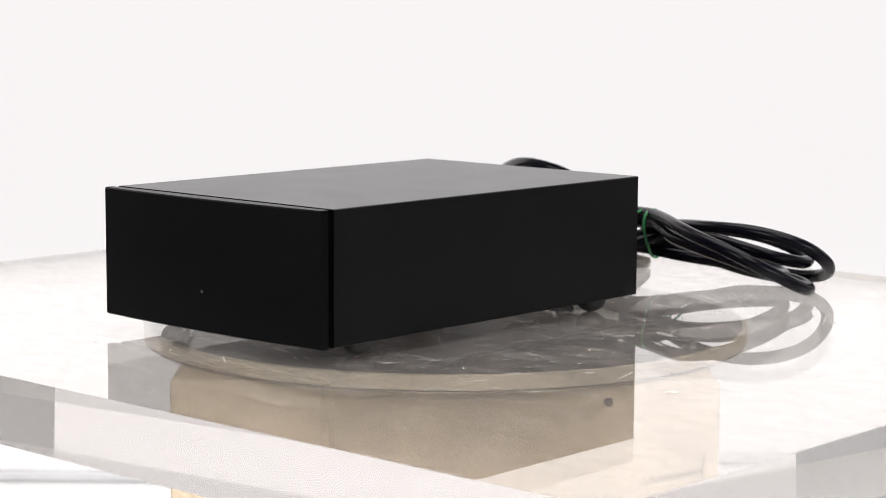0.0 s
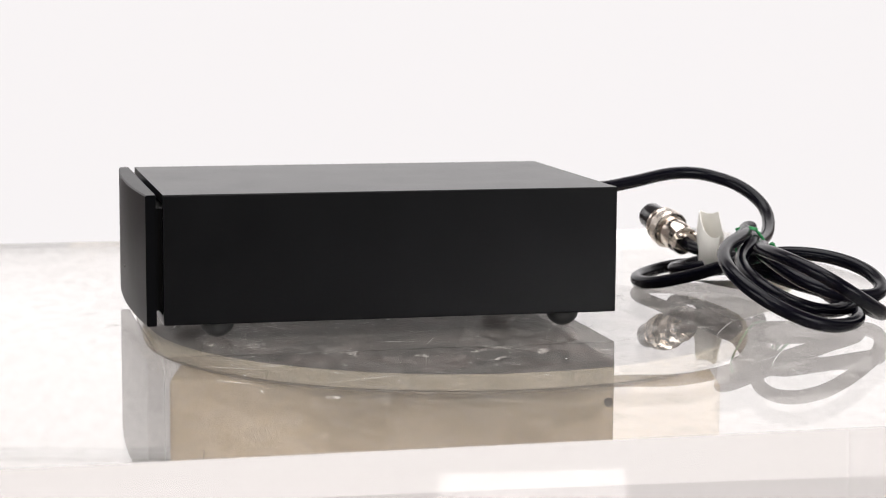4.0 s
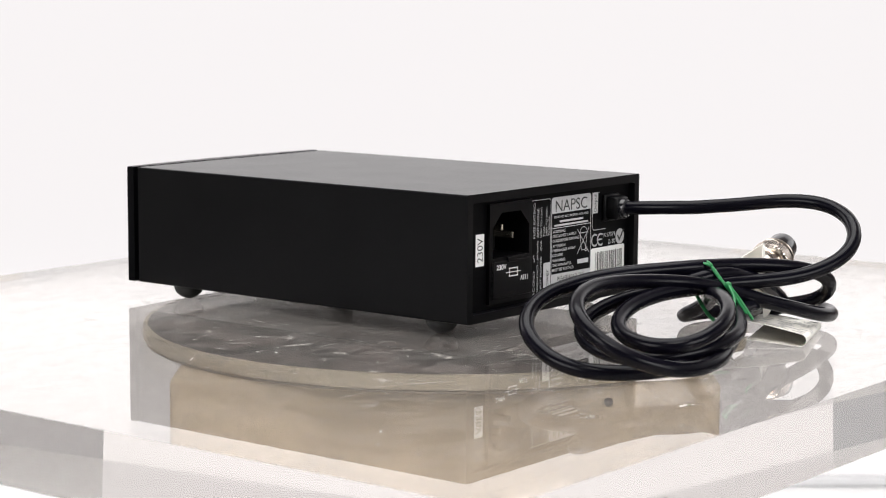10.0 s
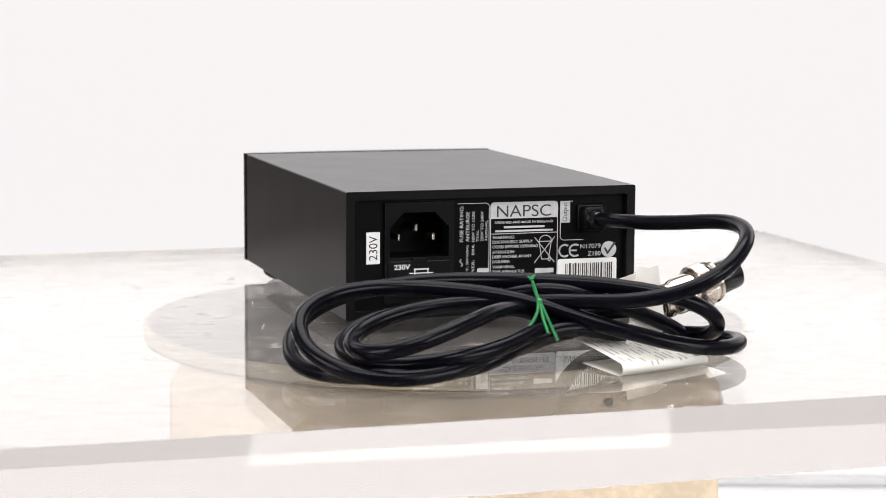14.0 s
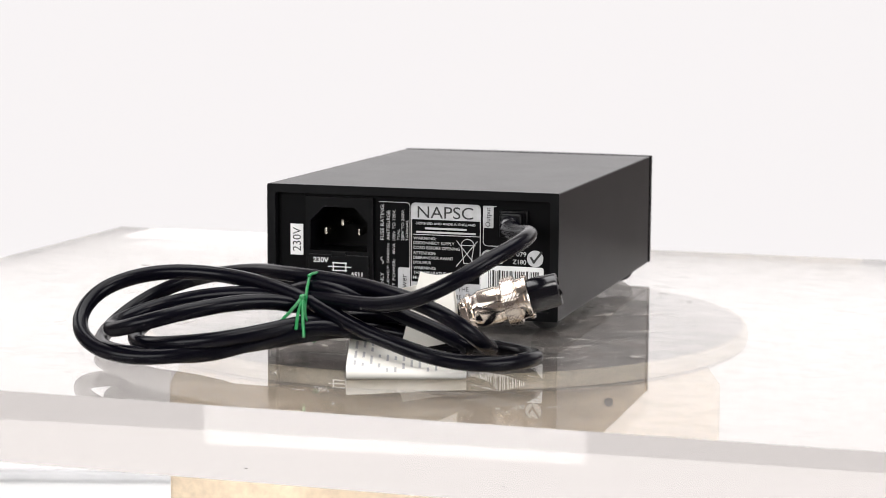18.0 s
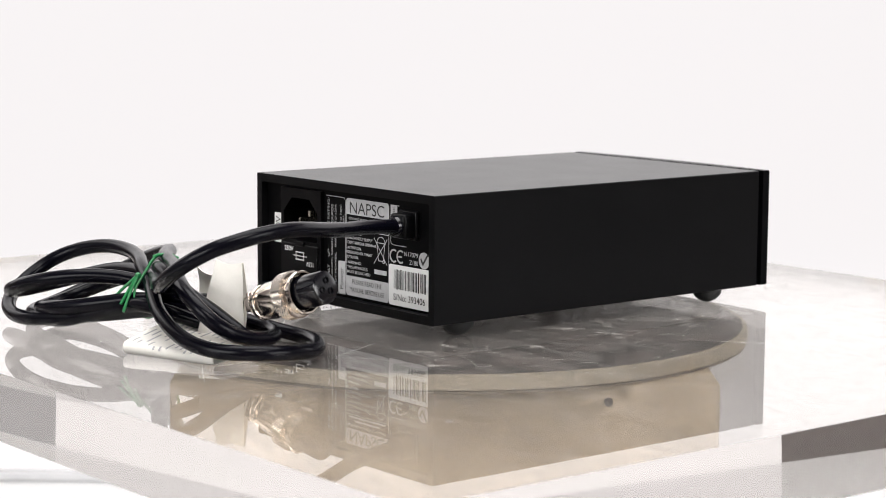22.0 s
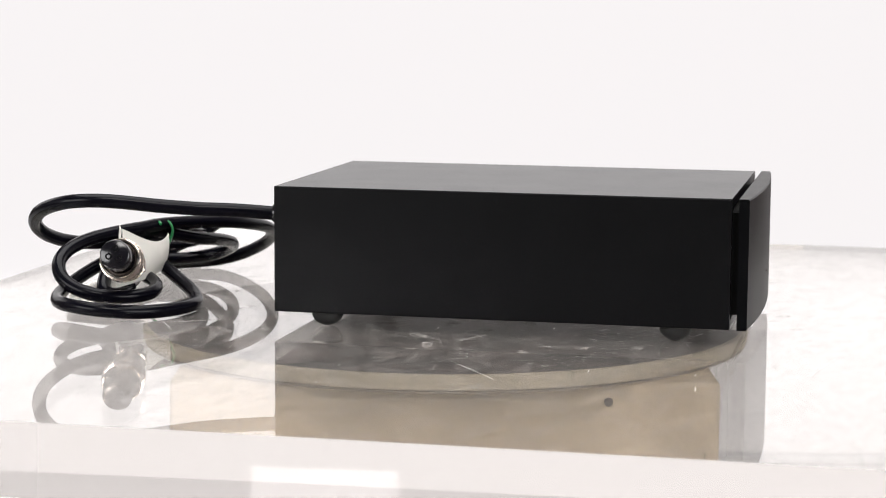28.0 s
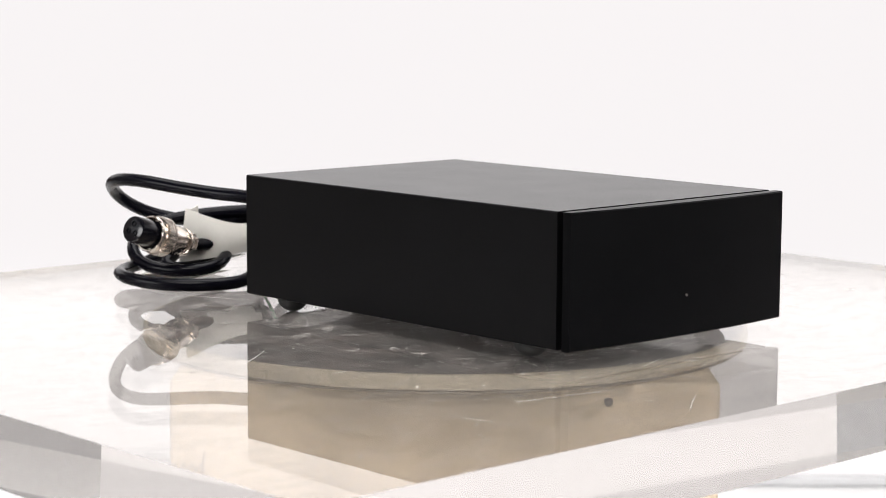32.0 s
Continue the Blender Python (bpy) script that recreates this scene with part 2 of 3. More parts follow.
# ---- the turntable: wooden plinth, platter and acrylic slab ----
def turntable():
    e = tagged(new("turntable"), "square honey-coloured wooden turntable with a round worn platter", "turntable")
    part("cabinet", box(-0.101, 0.101, -0.101, 0.101, -0.30, -0.0310, 0.0016, 3), WOOD, e, "square honey-coloured wooden cabinet")
    s = lathe([(0.0001, 0.0), (0.0012, 0.0004), (0.0017, 0.0009), (0.0017, 0.0016)], 20, Matrix.Translation((0.0600, -0.1022, -0.0381)) @ pose(0, 0, 0, -90))
    part("screw", s, STEEL, e, "small dull dark screw head", True)
    for x0, x1, slope in ((-0.1005, -0.0885, 0.0), (0.0720, 0.0955, 0.20)):
        n, runs = 120, round((x1 - x0) / 0.0029)
        pen = []
        for i in range(n + 1):
            a = i / n * runs * math.pi
            x = x0 + (x1 - x0) * i / n + 0.0004 * math.sin(2 * a)
            pen.append((x, -0.0644 - slope * (x1 - x) + (0.0026 + 0.0005 * math.sin(1.7 * a)) * abs(math.sin(a)) ** 0.6))
        strokes = [pen, [(x1 - 0.0008, -0.0650), (x1 - 0.0004, -0.0610), (x1 + 0.0003, -0.0566)],
                   [(x1 - 0.0006, -0.0650), (x1 + 0.0006, -0.0664), (x1 + 0.0008, -0.0686), (x1 - 0.0020, -0.0698), (max(x0, x1 - 0.0100), -0.0702)]]
        bm = bmesh.new()
        for st in strokes:
            tube([Vector((x, -0.1011, z)) for x, z in st], 0.00027, 6, bm, 0.6)
        part("painted_flourish", bm, SEPIA, e, "dark hand-drawn flourish painted on the wood")
    p = part("platter", lathe([(0.1218, -0.0310), (0.1218, -0.02432)], 96), PLATTER, e, "scuffed dark grey-brown platter disc")
    part("rim", lathe([(0.1225, -0.0300), (0.1235, -0.0299), (0.1240, -0.0295), (0.1240, -0.0252), (0.1237, -0.0246), (0.1220, -0.02428), (0.1220, -0.0300)], 128, close=False), IVORY, p, "smooth ivory plastic rim", True)
    # darker ring put in for the soft shade line below the rim
    part("shade_ring", lathe([(0.1219, -0.0309), (0.1234, -0.0309), (0.1236, -0.0306), (0.1234, -0.0302), (0.1219, -0.0302), (0.1219, -0.0309)], 128, close=False), RIM_SHADE, p, "thin brown ring standing in for the shade under the rim", True)
    return p


def slab():
    e = tagged(new("acrylic_block"), "thick clear square acrylic block with scratches and polished edges", "acrylic block")
    body = part("clear_body", box(-0.2490, 0.2470, -0.2110, 0.2135, -0.0242, 0.0), ACRYLIC, e)
    body.visible_shadow = False
    bm = bmesh.new()
    bm.faces.new([bm.verts.new((x, y, 0.00004)) for x, y in ((-0.2485, -0.2105), (0.2465, -0.2105), (0.2465, 0.2130), (-0.2485, 0.2130))])
    film = part("dust_film", bm, FILM, e, "faint wiped haze of dust")
    film.visible_shadow = False
    tagged(film, kind="stuff")
    return e


PLATE, SLAB = turntable(), slab()


# ---- the power supply ----
XC, REAR, FRONT = 0.0019, -0.0548, 0.1282
W2, Z0, Z1 = 0.059, 0.0060, 0.0552
FACE = REAR + 0.0029
BOW, LED, FEET = 0.0028, (0.0020, 0.1309, 0.0211), (-0.0358, 0.1008)


def power_supply():
    e = tagged(new("power_supply"), "small satin black metal hi-fi power supply box with a captive cable", "power supply")
    x0, x1 = XC - W2, XC + W2
    # sleeve: a rectangular tube
    out = rounded(x0, x1, Z0, Z1, 0.0006, 2)
    inn = rounded(x0 + 0.0034, x1 - 0.0034, Z0 + 0.0034, Z1 - 0.0034, 0.0008, 2)
    part("sleeve", prism(out, REAR, 0.1217, inn), SATIN, e, "satin black metal sleeve")
    part("chassis", box(x0 + 0.0040, x1 - 0.0040, FACE + 0.018, 0.1250, Z0 + 0.0054, Z1 - 0.0054), SHADOWGAP, e)
    # bowed front panel
    bm = bmesh.new()
    n, sag, yb = 28, BOW, FRONT - 0.0038
    cols = []
    for i in range(n + 1):
        s = i / n * 2 - 1
        y = FRONT + sag * (1 - s * s)
        c = 0.0005
        cols.append([bm.verts.new((XC + s * W2, yy, zz)) for yy, zz in ((yb, Z0), (y - c, Z0), (y, Z0 + c), (y, Z1 - c), (y - c, Z1), (yb, Z1))])
    for a, b in zip(cols, cols[1:]):
        for k in range(6):
            bm.faces.new((a[k], a[(k + 1) % 6], b[(k + 1) % 6], b[k]))
    bm.faces.new(cols[0][::-1])
    bm.faces.new(cols[-1])
    bmesh.ops.recalc_face_normals(bm, faces=bm.faces[:])
    part("front_panel", bm, FASCIA, e, "bowed satin black front panel")
    led = lathe([(0.0005, 0), (0.0005, 0.0004), (0.0003, 0.0006)], 12, Matrix.Translation((LED[0], LED[1], LED[2])) @ pose(0, 0, 0, -90))
    part("indicator", led, STEEL, e, "tiny unlit indicator lens")
    part("rear_panel", prism(rounded(x0 + 0.0035, x1 - 0.0035, Z0 + 0.0035, Z1 - 0.0035, 0.0004, 2), FACE, FACE + 0.0018, rounded(x0 + 0.0168, x0 + 0.0422, Z1 - 0.0266, Z1 - 0.0078, 0.0004, 2)), PANEL, e, "black rear panel with white printing")
    for fx in (-0.0500, 0.0500):
        for fy in (FEET[0], FEET[1]):
            f = lathe([(0.0063, Z0 + 0.0004), (0.0063, Z0 - 0.0006), (0.0061, 0.0040), (0.0054, 0.0026), (0.0040, 0.0013), (0.0022, 0.0004), (0.0008, 0.0)], 28, Matrix.Translation((XC + fx, fy, 0)))
            part("foot", f, RUBBER, e, "round black rubber foot", True)
    return e


SUPPLY = power_supply()


# ---- rear panel: inlet, labels and printing ----
def at_u(u):
    return XC - W2 + u / 1000


def at_v(v):
    return Z1 - v / 1000


def lettering(text, u, v, w, h, mat, parent, turn=0, lift=0.00010, name="lettering", bold=0.0, label=""):
    """A line of print on the rear panel, centred at u, v (millimetres), w by h millimetres."""
    cu = bpy.data.curves.new("print", "FONT")
    cu.body, cu.align_x, cu.align_y, cu.offset = text, "CENTER", "CENTER", bold
    tmp = bpy.data.objects.new("print", cu)
    me = bpy.data.meshes.new_from_object(tmp)
    bpy.data.objects.remove(tmp)
    co = np.empty(len(me.vertices) * 3)
    me.vertices.foreach_get("co", co)
    co = co.reshape(-1, 3)
    lo, hi = co.min(0), co.max(0)
    co = (co - (lo + hi) / 2) / np.maximum(hi - lo, 1e-6) * np.array([w / 1000, h / 1000, 0])
    me.vertices.foreach_set("co", co.ravel())
    me.transform(Matrix.Translation((at_u(u), FACE - lift, at_v(v))) @ pose(0, 0, 0, 90) @ pose(0, 0, 0, 0, 0, turn))
    me.materials.append(mat)
    ob = new(name, me)
    ob.parent = parent
    return tagged(ob, label)


def plate(u0, u1, v0, v1, r, mat, parent, name, lift=0.00005, corners=(1, 1, 1, 1), label="", bar=False):
    out = rounded(at_u(u0), at_u(u1), at_v(v1), at_v(v0), max(r, 0.02) / 1000, 5 if r else 1, corners)
    return part(name, prism(out, FACE - lift, FACE - lift + 0.00004), mat, parent, label)


def line(points, width, mat, parent, name="print_line", lift=0.00006):
    """A printed line through (u, v) points."""
    bm = bmesh.new()
    for (u0, v0), (u1, v1) in zip(points, points[1:]):
        a, b = Vector((at_u(u0), 0, at_v(v0))), Vector((at_u(u1), 0, at_v(v1)))
        d = (b - a).normalized() * (width / 2000)
        n = Vector((-d.z, 0, d.x))
        off = Vector((0, FACE - lift, 0))
        bm.faces.new([bm.verts.new(p + off) for p in (a - d - n, b + d - n, b + d + n, a - d + n)])
    bmesh.ops.recalc_face_normals(bm, faces=bm.faces[:])
    return part(name, bm, mat, parent)


def arc(u, v, r, a0, a1, n=10):
    return [(u + r * math.cos(radians(a0 + (a1 - a0) * i / n)), v + r * math.sin(radians(a0 + (a1 - a0) * i / n))) for i in range(n + 1)]


BUSH = (0.0428, 0.0425)


def rear_details(e):
    panel = next(c for c in e.children if c.name.startswith("rear_panel"))
    # mains inlet
    X, Z = at_u, at_v

    def socket(g):
        """The opening of the socket, grown by g millimetres: its upper corners are cut off."""
        c = 5.6 + 0.4 * g
        return [(X(17.6 - g), Z(25.8 + g)), (X(41.2 + g), Z(25.8 + g)), (X(41.2 + g), Z(8.6 - g + c)), (X(41.2 + g - c), Z(8.6 - g)), (X(17.6 - g + c), Z(8.6 - g)), (X(17.6 - g), Z(8.6 - g + c))]

    inlet = part("mains_inlet", prism([(X(15.6), Z(43.5)), (X(43.4), Z(43.5)), (X(43.4), Z(12.0)), (X(43.4), Z(4.6)), (X(15.6), Z(4.6)), (X(15.6), Z(12.0))], FACE - 0.0016, FACE + 0.001, socket(0)), PLASTIC, e, "black moulded mains inlet socket with a fuse drawer")
    part("socket_well", prism(socket(0.7), FACE + 0.0150, FACE + 0.0160), SHADOWGAP, inlet)
    part("socket_wall", prism(socket(0.7), FACE + 0.0008, FACE + 0.0152, socket(0.05)), PLASTIC, inlet)
    for u, v in ((22.4, 18.6), (29.4, 15.0), (36.4, 18.6)):
        part("contact_pin", box(X(u - 0.6), X(u + 0.6), FACE + 0.0025, FACE + 0.0155, Z(v + 1.4), Z(v - 1.4), 0.0003, 1), BRASS, inlet, "plated contact pin")
    drawer = part("fuse_drawer", box(X(17.0), X(42.0), FACE - 0.0023, FACE - 0.0016, Z(41.5), Z(27.2), 0.0003, 1), PLASTIC, e, "black fuse drawer with a voltage mark")
    part("finger_notch", box(X(26.5), X(32.5), FACE - 0.0026, FACE - 0.0016, Z(28.0), Z(26.0), 0.0002, 1), PLASTIC, drawer)
    lettering("230V", 22.3, 29.4, 6.4, 2.0, STICKER, drawer, 0, 0.0024, bold=0.02)
    lettering("115V", 37.0, 34.7, 4.9, 1.9, STICKER, drawer, 180, 0.0024, bold=0.02)
    line([(25.4, 31.9), (34.6, 31.9)], 0.35, STICKER, drawer, "fuse_symbol", 0.0024)
    for a, b in (((27.2, 30.4), (32.8, 30.4)), ((27.2, 33.4), (32.8, 33.4)), ((27.4, 30.3), (27.4, 33.5)), ((32.6, 30.3), (32.6, 33.5))):
        line([a, b], 0.45, STICKER, drawer, "fuse_symbol", 0.0024)
    # voltage sticker
    tag = plate(8.7, 14.1, 15.9, 28.2, 0.1, STICKER, e, "voltage_sticker", 0.00012, label="white paper sticker reading 230V")
    lettering("230V", 11.4, 22.0, 9.4, 3.4, INK, tag, 90, 0.00020)
    # fuse table
    line([(45.4, 5.9), *arc(56.6, 7.4, 1.5, -90, 0, 6), (58.1, 44.4), (45.4, 44.4)], 0.25, PRINT, panel)
    for text, u, v0, v1, h in (("FUSE RATING:", 46.8, 20.8, 6.8, 1.45), ("ANTISURGE", 49.3, 20.8, 9.2, 1.45), ("100V TO 120V:", 51.6, 20.8, 8.9, 1.15), ("T1AL", 53.4, 20.8, 16.4, 1.05),
                               ("200V TO 240V:", 55.2, 20.8, 8.9, 1.15), ("T630mAL", 56.9, 20.8, 12.6, 1.0), ("AC ONLY", 46.8, 43.8, 33.6, 1.4), ("FREQUENCY: 50/60Hz", 49.3, 43.8, 22.0, 1.2), ("INPUT POWER:   8VA", 51.6, 43.8, 22.0, 1.15)):
        lettering(text, u, (v0 + v1) / 2, v0 - v1, h, PRINT, panel, 90)
    line([(46.8 + 0.55 * math.sin(k / 10 * 2 * math.pi), 30.2 - 2.6 * k / 10) for k in range(11)], 0.3, PRINT, panel)
    p = plate(53.3, 58.0, 31.3, 44.2, 0.8, PRINT, panel, "power_tab", corners=(1, 0, 0, 1))
    lettering("Power", 55.7, 38.2, 8.6, 2.3, INK, panel, 90, 0.00016)
    # title block
    line([*arc(60.2, 7.4, 1.5, 180, 270, 6), *arc(84.9, 7.4, 1.5, -90, 0, 6), *arc(84.9, 42.8, 1.5, 0, 90, 6), *arc(60.2, 42.8, 1.5, 90, 180, 6), (58.7, 7.4)], 0.3, PRINT, panel)
    plate(58.8, 86.3, 6.0, 12.2, 1.5, PRINT, panel, "title_plate", corners=(0, 0, 1, 1))
    lettering("NAPSC", 72.4, 9.3, 22.4, 4.6, INK, panel, 0, 0.00016)
    lettering("DESIGNED AND MADE IN ENGLAND", 72.5, 13.7, 24.0, 0.95, PRINT, panel, bold=0.01)
    line([(64.6, 15.6), (80.6, 15.6)], 0.8, PRINT, panel, "print_bar")
    line([(61.0, 17.1), (84.2, 17.1)], 0.75, PRINT, panel, "print_bar")
    line([(58.8, 18.1), (86.3, 18.1)], 0.28, PRINT, panel)
    for text, v, w in (("WARNING:", 19.5, 9.2), ("DISCONNECT SUPPLY", 21.3, 16.6), ("CORD BEFORE OPENING", 23.2, 18.8), ("ATTENTION:", 25.3, 9.2), ("DEBRANCHER AVANT", 27.1, 16.2), ("D'OUVRIR", 29.0, 7.2),
                       ("WARNING:", 31.1, 9.2), ("THIS APPARATUS", 33.0, 13.2), ("MUST BE EARTHED", 34.9, 15.0)):
        lettering(text, 59.5 + w / 2, v, w, 1.15, PRINT, panel, bold=0.008)
    plate(58.8, 86.3, 36.6, 44.2, 1.4, PRINT, panel, "notice_plate", corners=(1, 1, 0, 0))
    lettering("PLEASE READ THE", 72.4, 38.7, 19.0, 1.9, INK, panel, 0, 0.00016)
    lettering("MANUAL BEFORE USE", 72.4, 41.9, 22.4, 1.9, INK, panel, 0, 0.00016)
    # crossed-out bin
    for run in ([(77.0, 20.0), (85.2, 29.8)], [(85.2, 20.0), (77.0, 29.8)], [(78.4, 21.6), (84.4, 21.6)], [(78.9, 21.8), (79.9, 28.6), (82.8, 28.6), (83.9, 21.8)], arc(83.1, 28.7, 0.6, 0, 360, 10), arc(81.4, 21.8, 2.6, 190, 350, 8)):
        line(run, 0.3, PRINT, panel, "bin_symbol")
    plate(77.2, 85.0, 32.2, 34.0, 0.05, PRINT, panel, "bin_bar")
    # output block
    line([(92.6, 6.1), (87.6, 6.1), (87.6, 19.8), *arc(89.2, 19.8, 1.6, 180, 90, 6), (97.2, 21.4)], 0.28, PRINT, panel)
    plate(87.6, 91.6, 6.2, 14.5, 0.3, PRINT, panel, "output_tab")
    lettering("Output", 89.7, 10.3, 7.4, 2.5, INK, panel, 90, 0.00016)
    # approval marks
    line(arc(89.6, 25.6, 2.3, 300, 60, 14), 0.7, PRINT, panel, "approval_mark")
    line(arc(93.9, 25.6, 2.3, 300, 60, 14), 0.7, PRINT, panel, "approval_mark")
    line([(91.8, 25.6), (94.4, 25.6)], 0.65, PRINT, panel, "approval_mark")
    lettering("N17079", 100.4, 24.1, 8.6, 1.75, PRINT, panel, bold=0.005)
    lettering("Z180", 102.0, 27.1, 5.4, 1.75, PRINT, panel, bold=0.005)
    disc = [(at_u(108.2) + 0.0032 * math.cos(2 * math.pi * i / 32), at_v(25.6) + 0.0032 * math.sin(2 * math.pi * i / 32)) for i in range(32)]
    part("tick_disc", prism(disc, FACE - 0.00005, FACE - 0.00001), PRINT, panel)
    line([(106.6, 25.3), (107.7, 27.0), (110.6, 23.2)], 0.85, INK, panel, "tick_mark", 0.00016)
    # serial label with bars
    lab = plate(86.6, 111.6, 28.9, 44.7, 1.0, STICKER, e, "serial_label", 0.00012, label="white serial label with a bar code")
    rng = random.Random(4)
    u = 89.8
    while u < 109.2:
        w = rng.choice((0.3, 0.3, 0.55, 0.8))
        line([(u + w / 2, 31.0), (u + w / 2, 38.0)], w, INK, lab, "code_bar", 0.00018)
        u += w + rng.choice((0.3, 0.4, 0.6))
    lettering("S/No: 393406", 99.4, 41.4, 19.6, 2.6, INK, lab, 0, 0.00020, bold=0.006)
    # cable bush
    b = box(BUSH[0] - 0.0045, BUSH[0] + 0.0045, FACE - 0.0068, FACE + 0.0005, BUSH[1] - 0.0047, BUSH[1] + 0.0047, 0.0013, 3)
    part("bush_flange", box(BUSH[0] - 0.0056, BUSH[0] + 0.0056, FACE - 0.0017, FACE - 0.0001, BUSH[1] - 0.0056, BUSH[1] + 0.0056, 0.0008, 3), PLASTIC, e, smooth=True)
    part("bush_nose", lathe([(0.0040, 0.0060), (0.0040, 0.0074), (0.0036, 0.0086), (0.0029, 0.0090)], 28, Matrix.Translation((BUSH[0], FACE, BUSH[1])) @ pose(0, 0, 0, 90)), GLOSSY, e, smooth=True)
    part("cable_bush", b, PLASTIC, e, "glossy black strain-relief bush", True)


rear_details(SUPPLY)

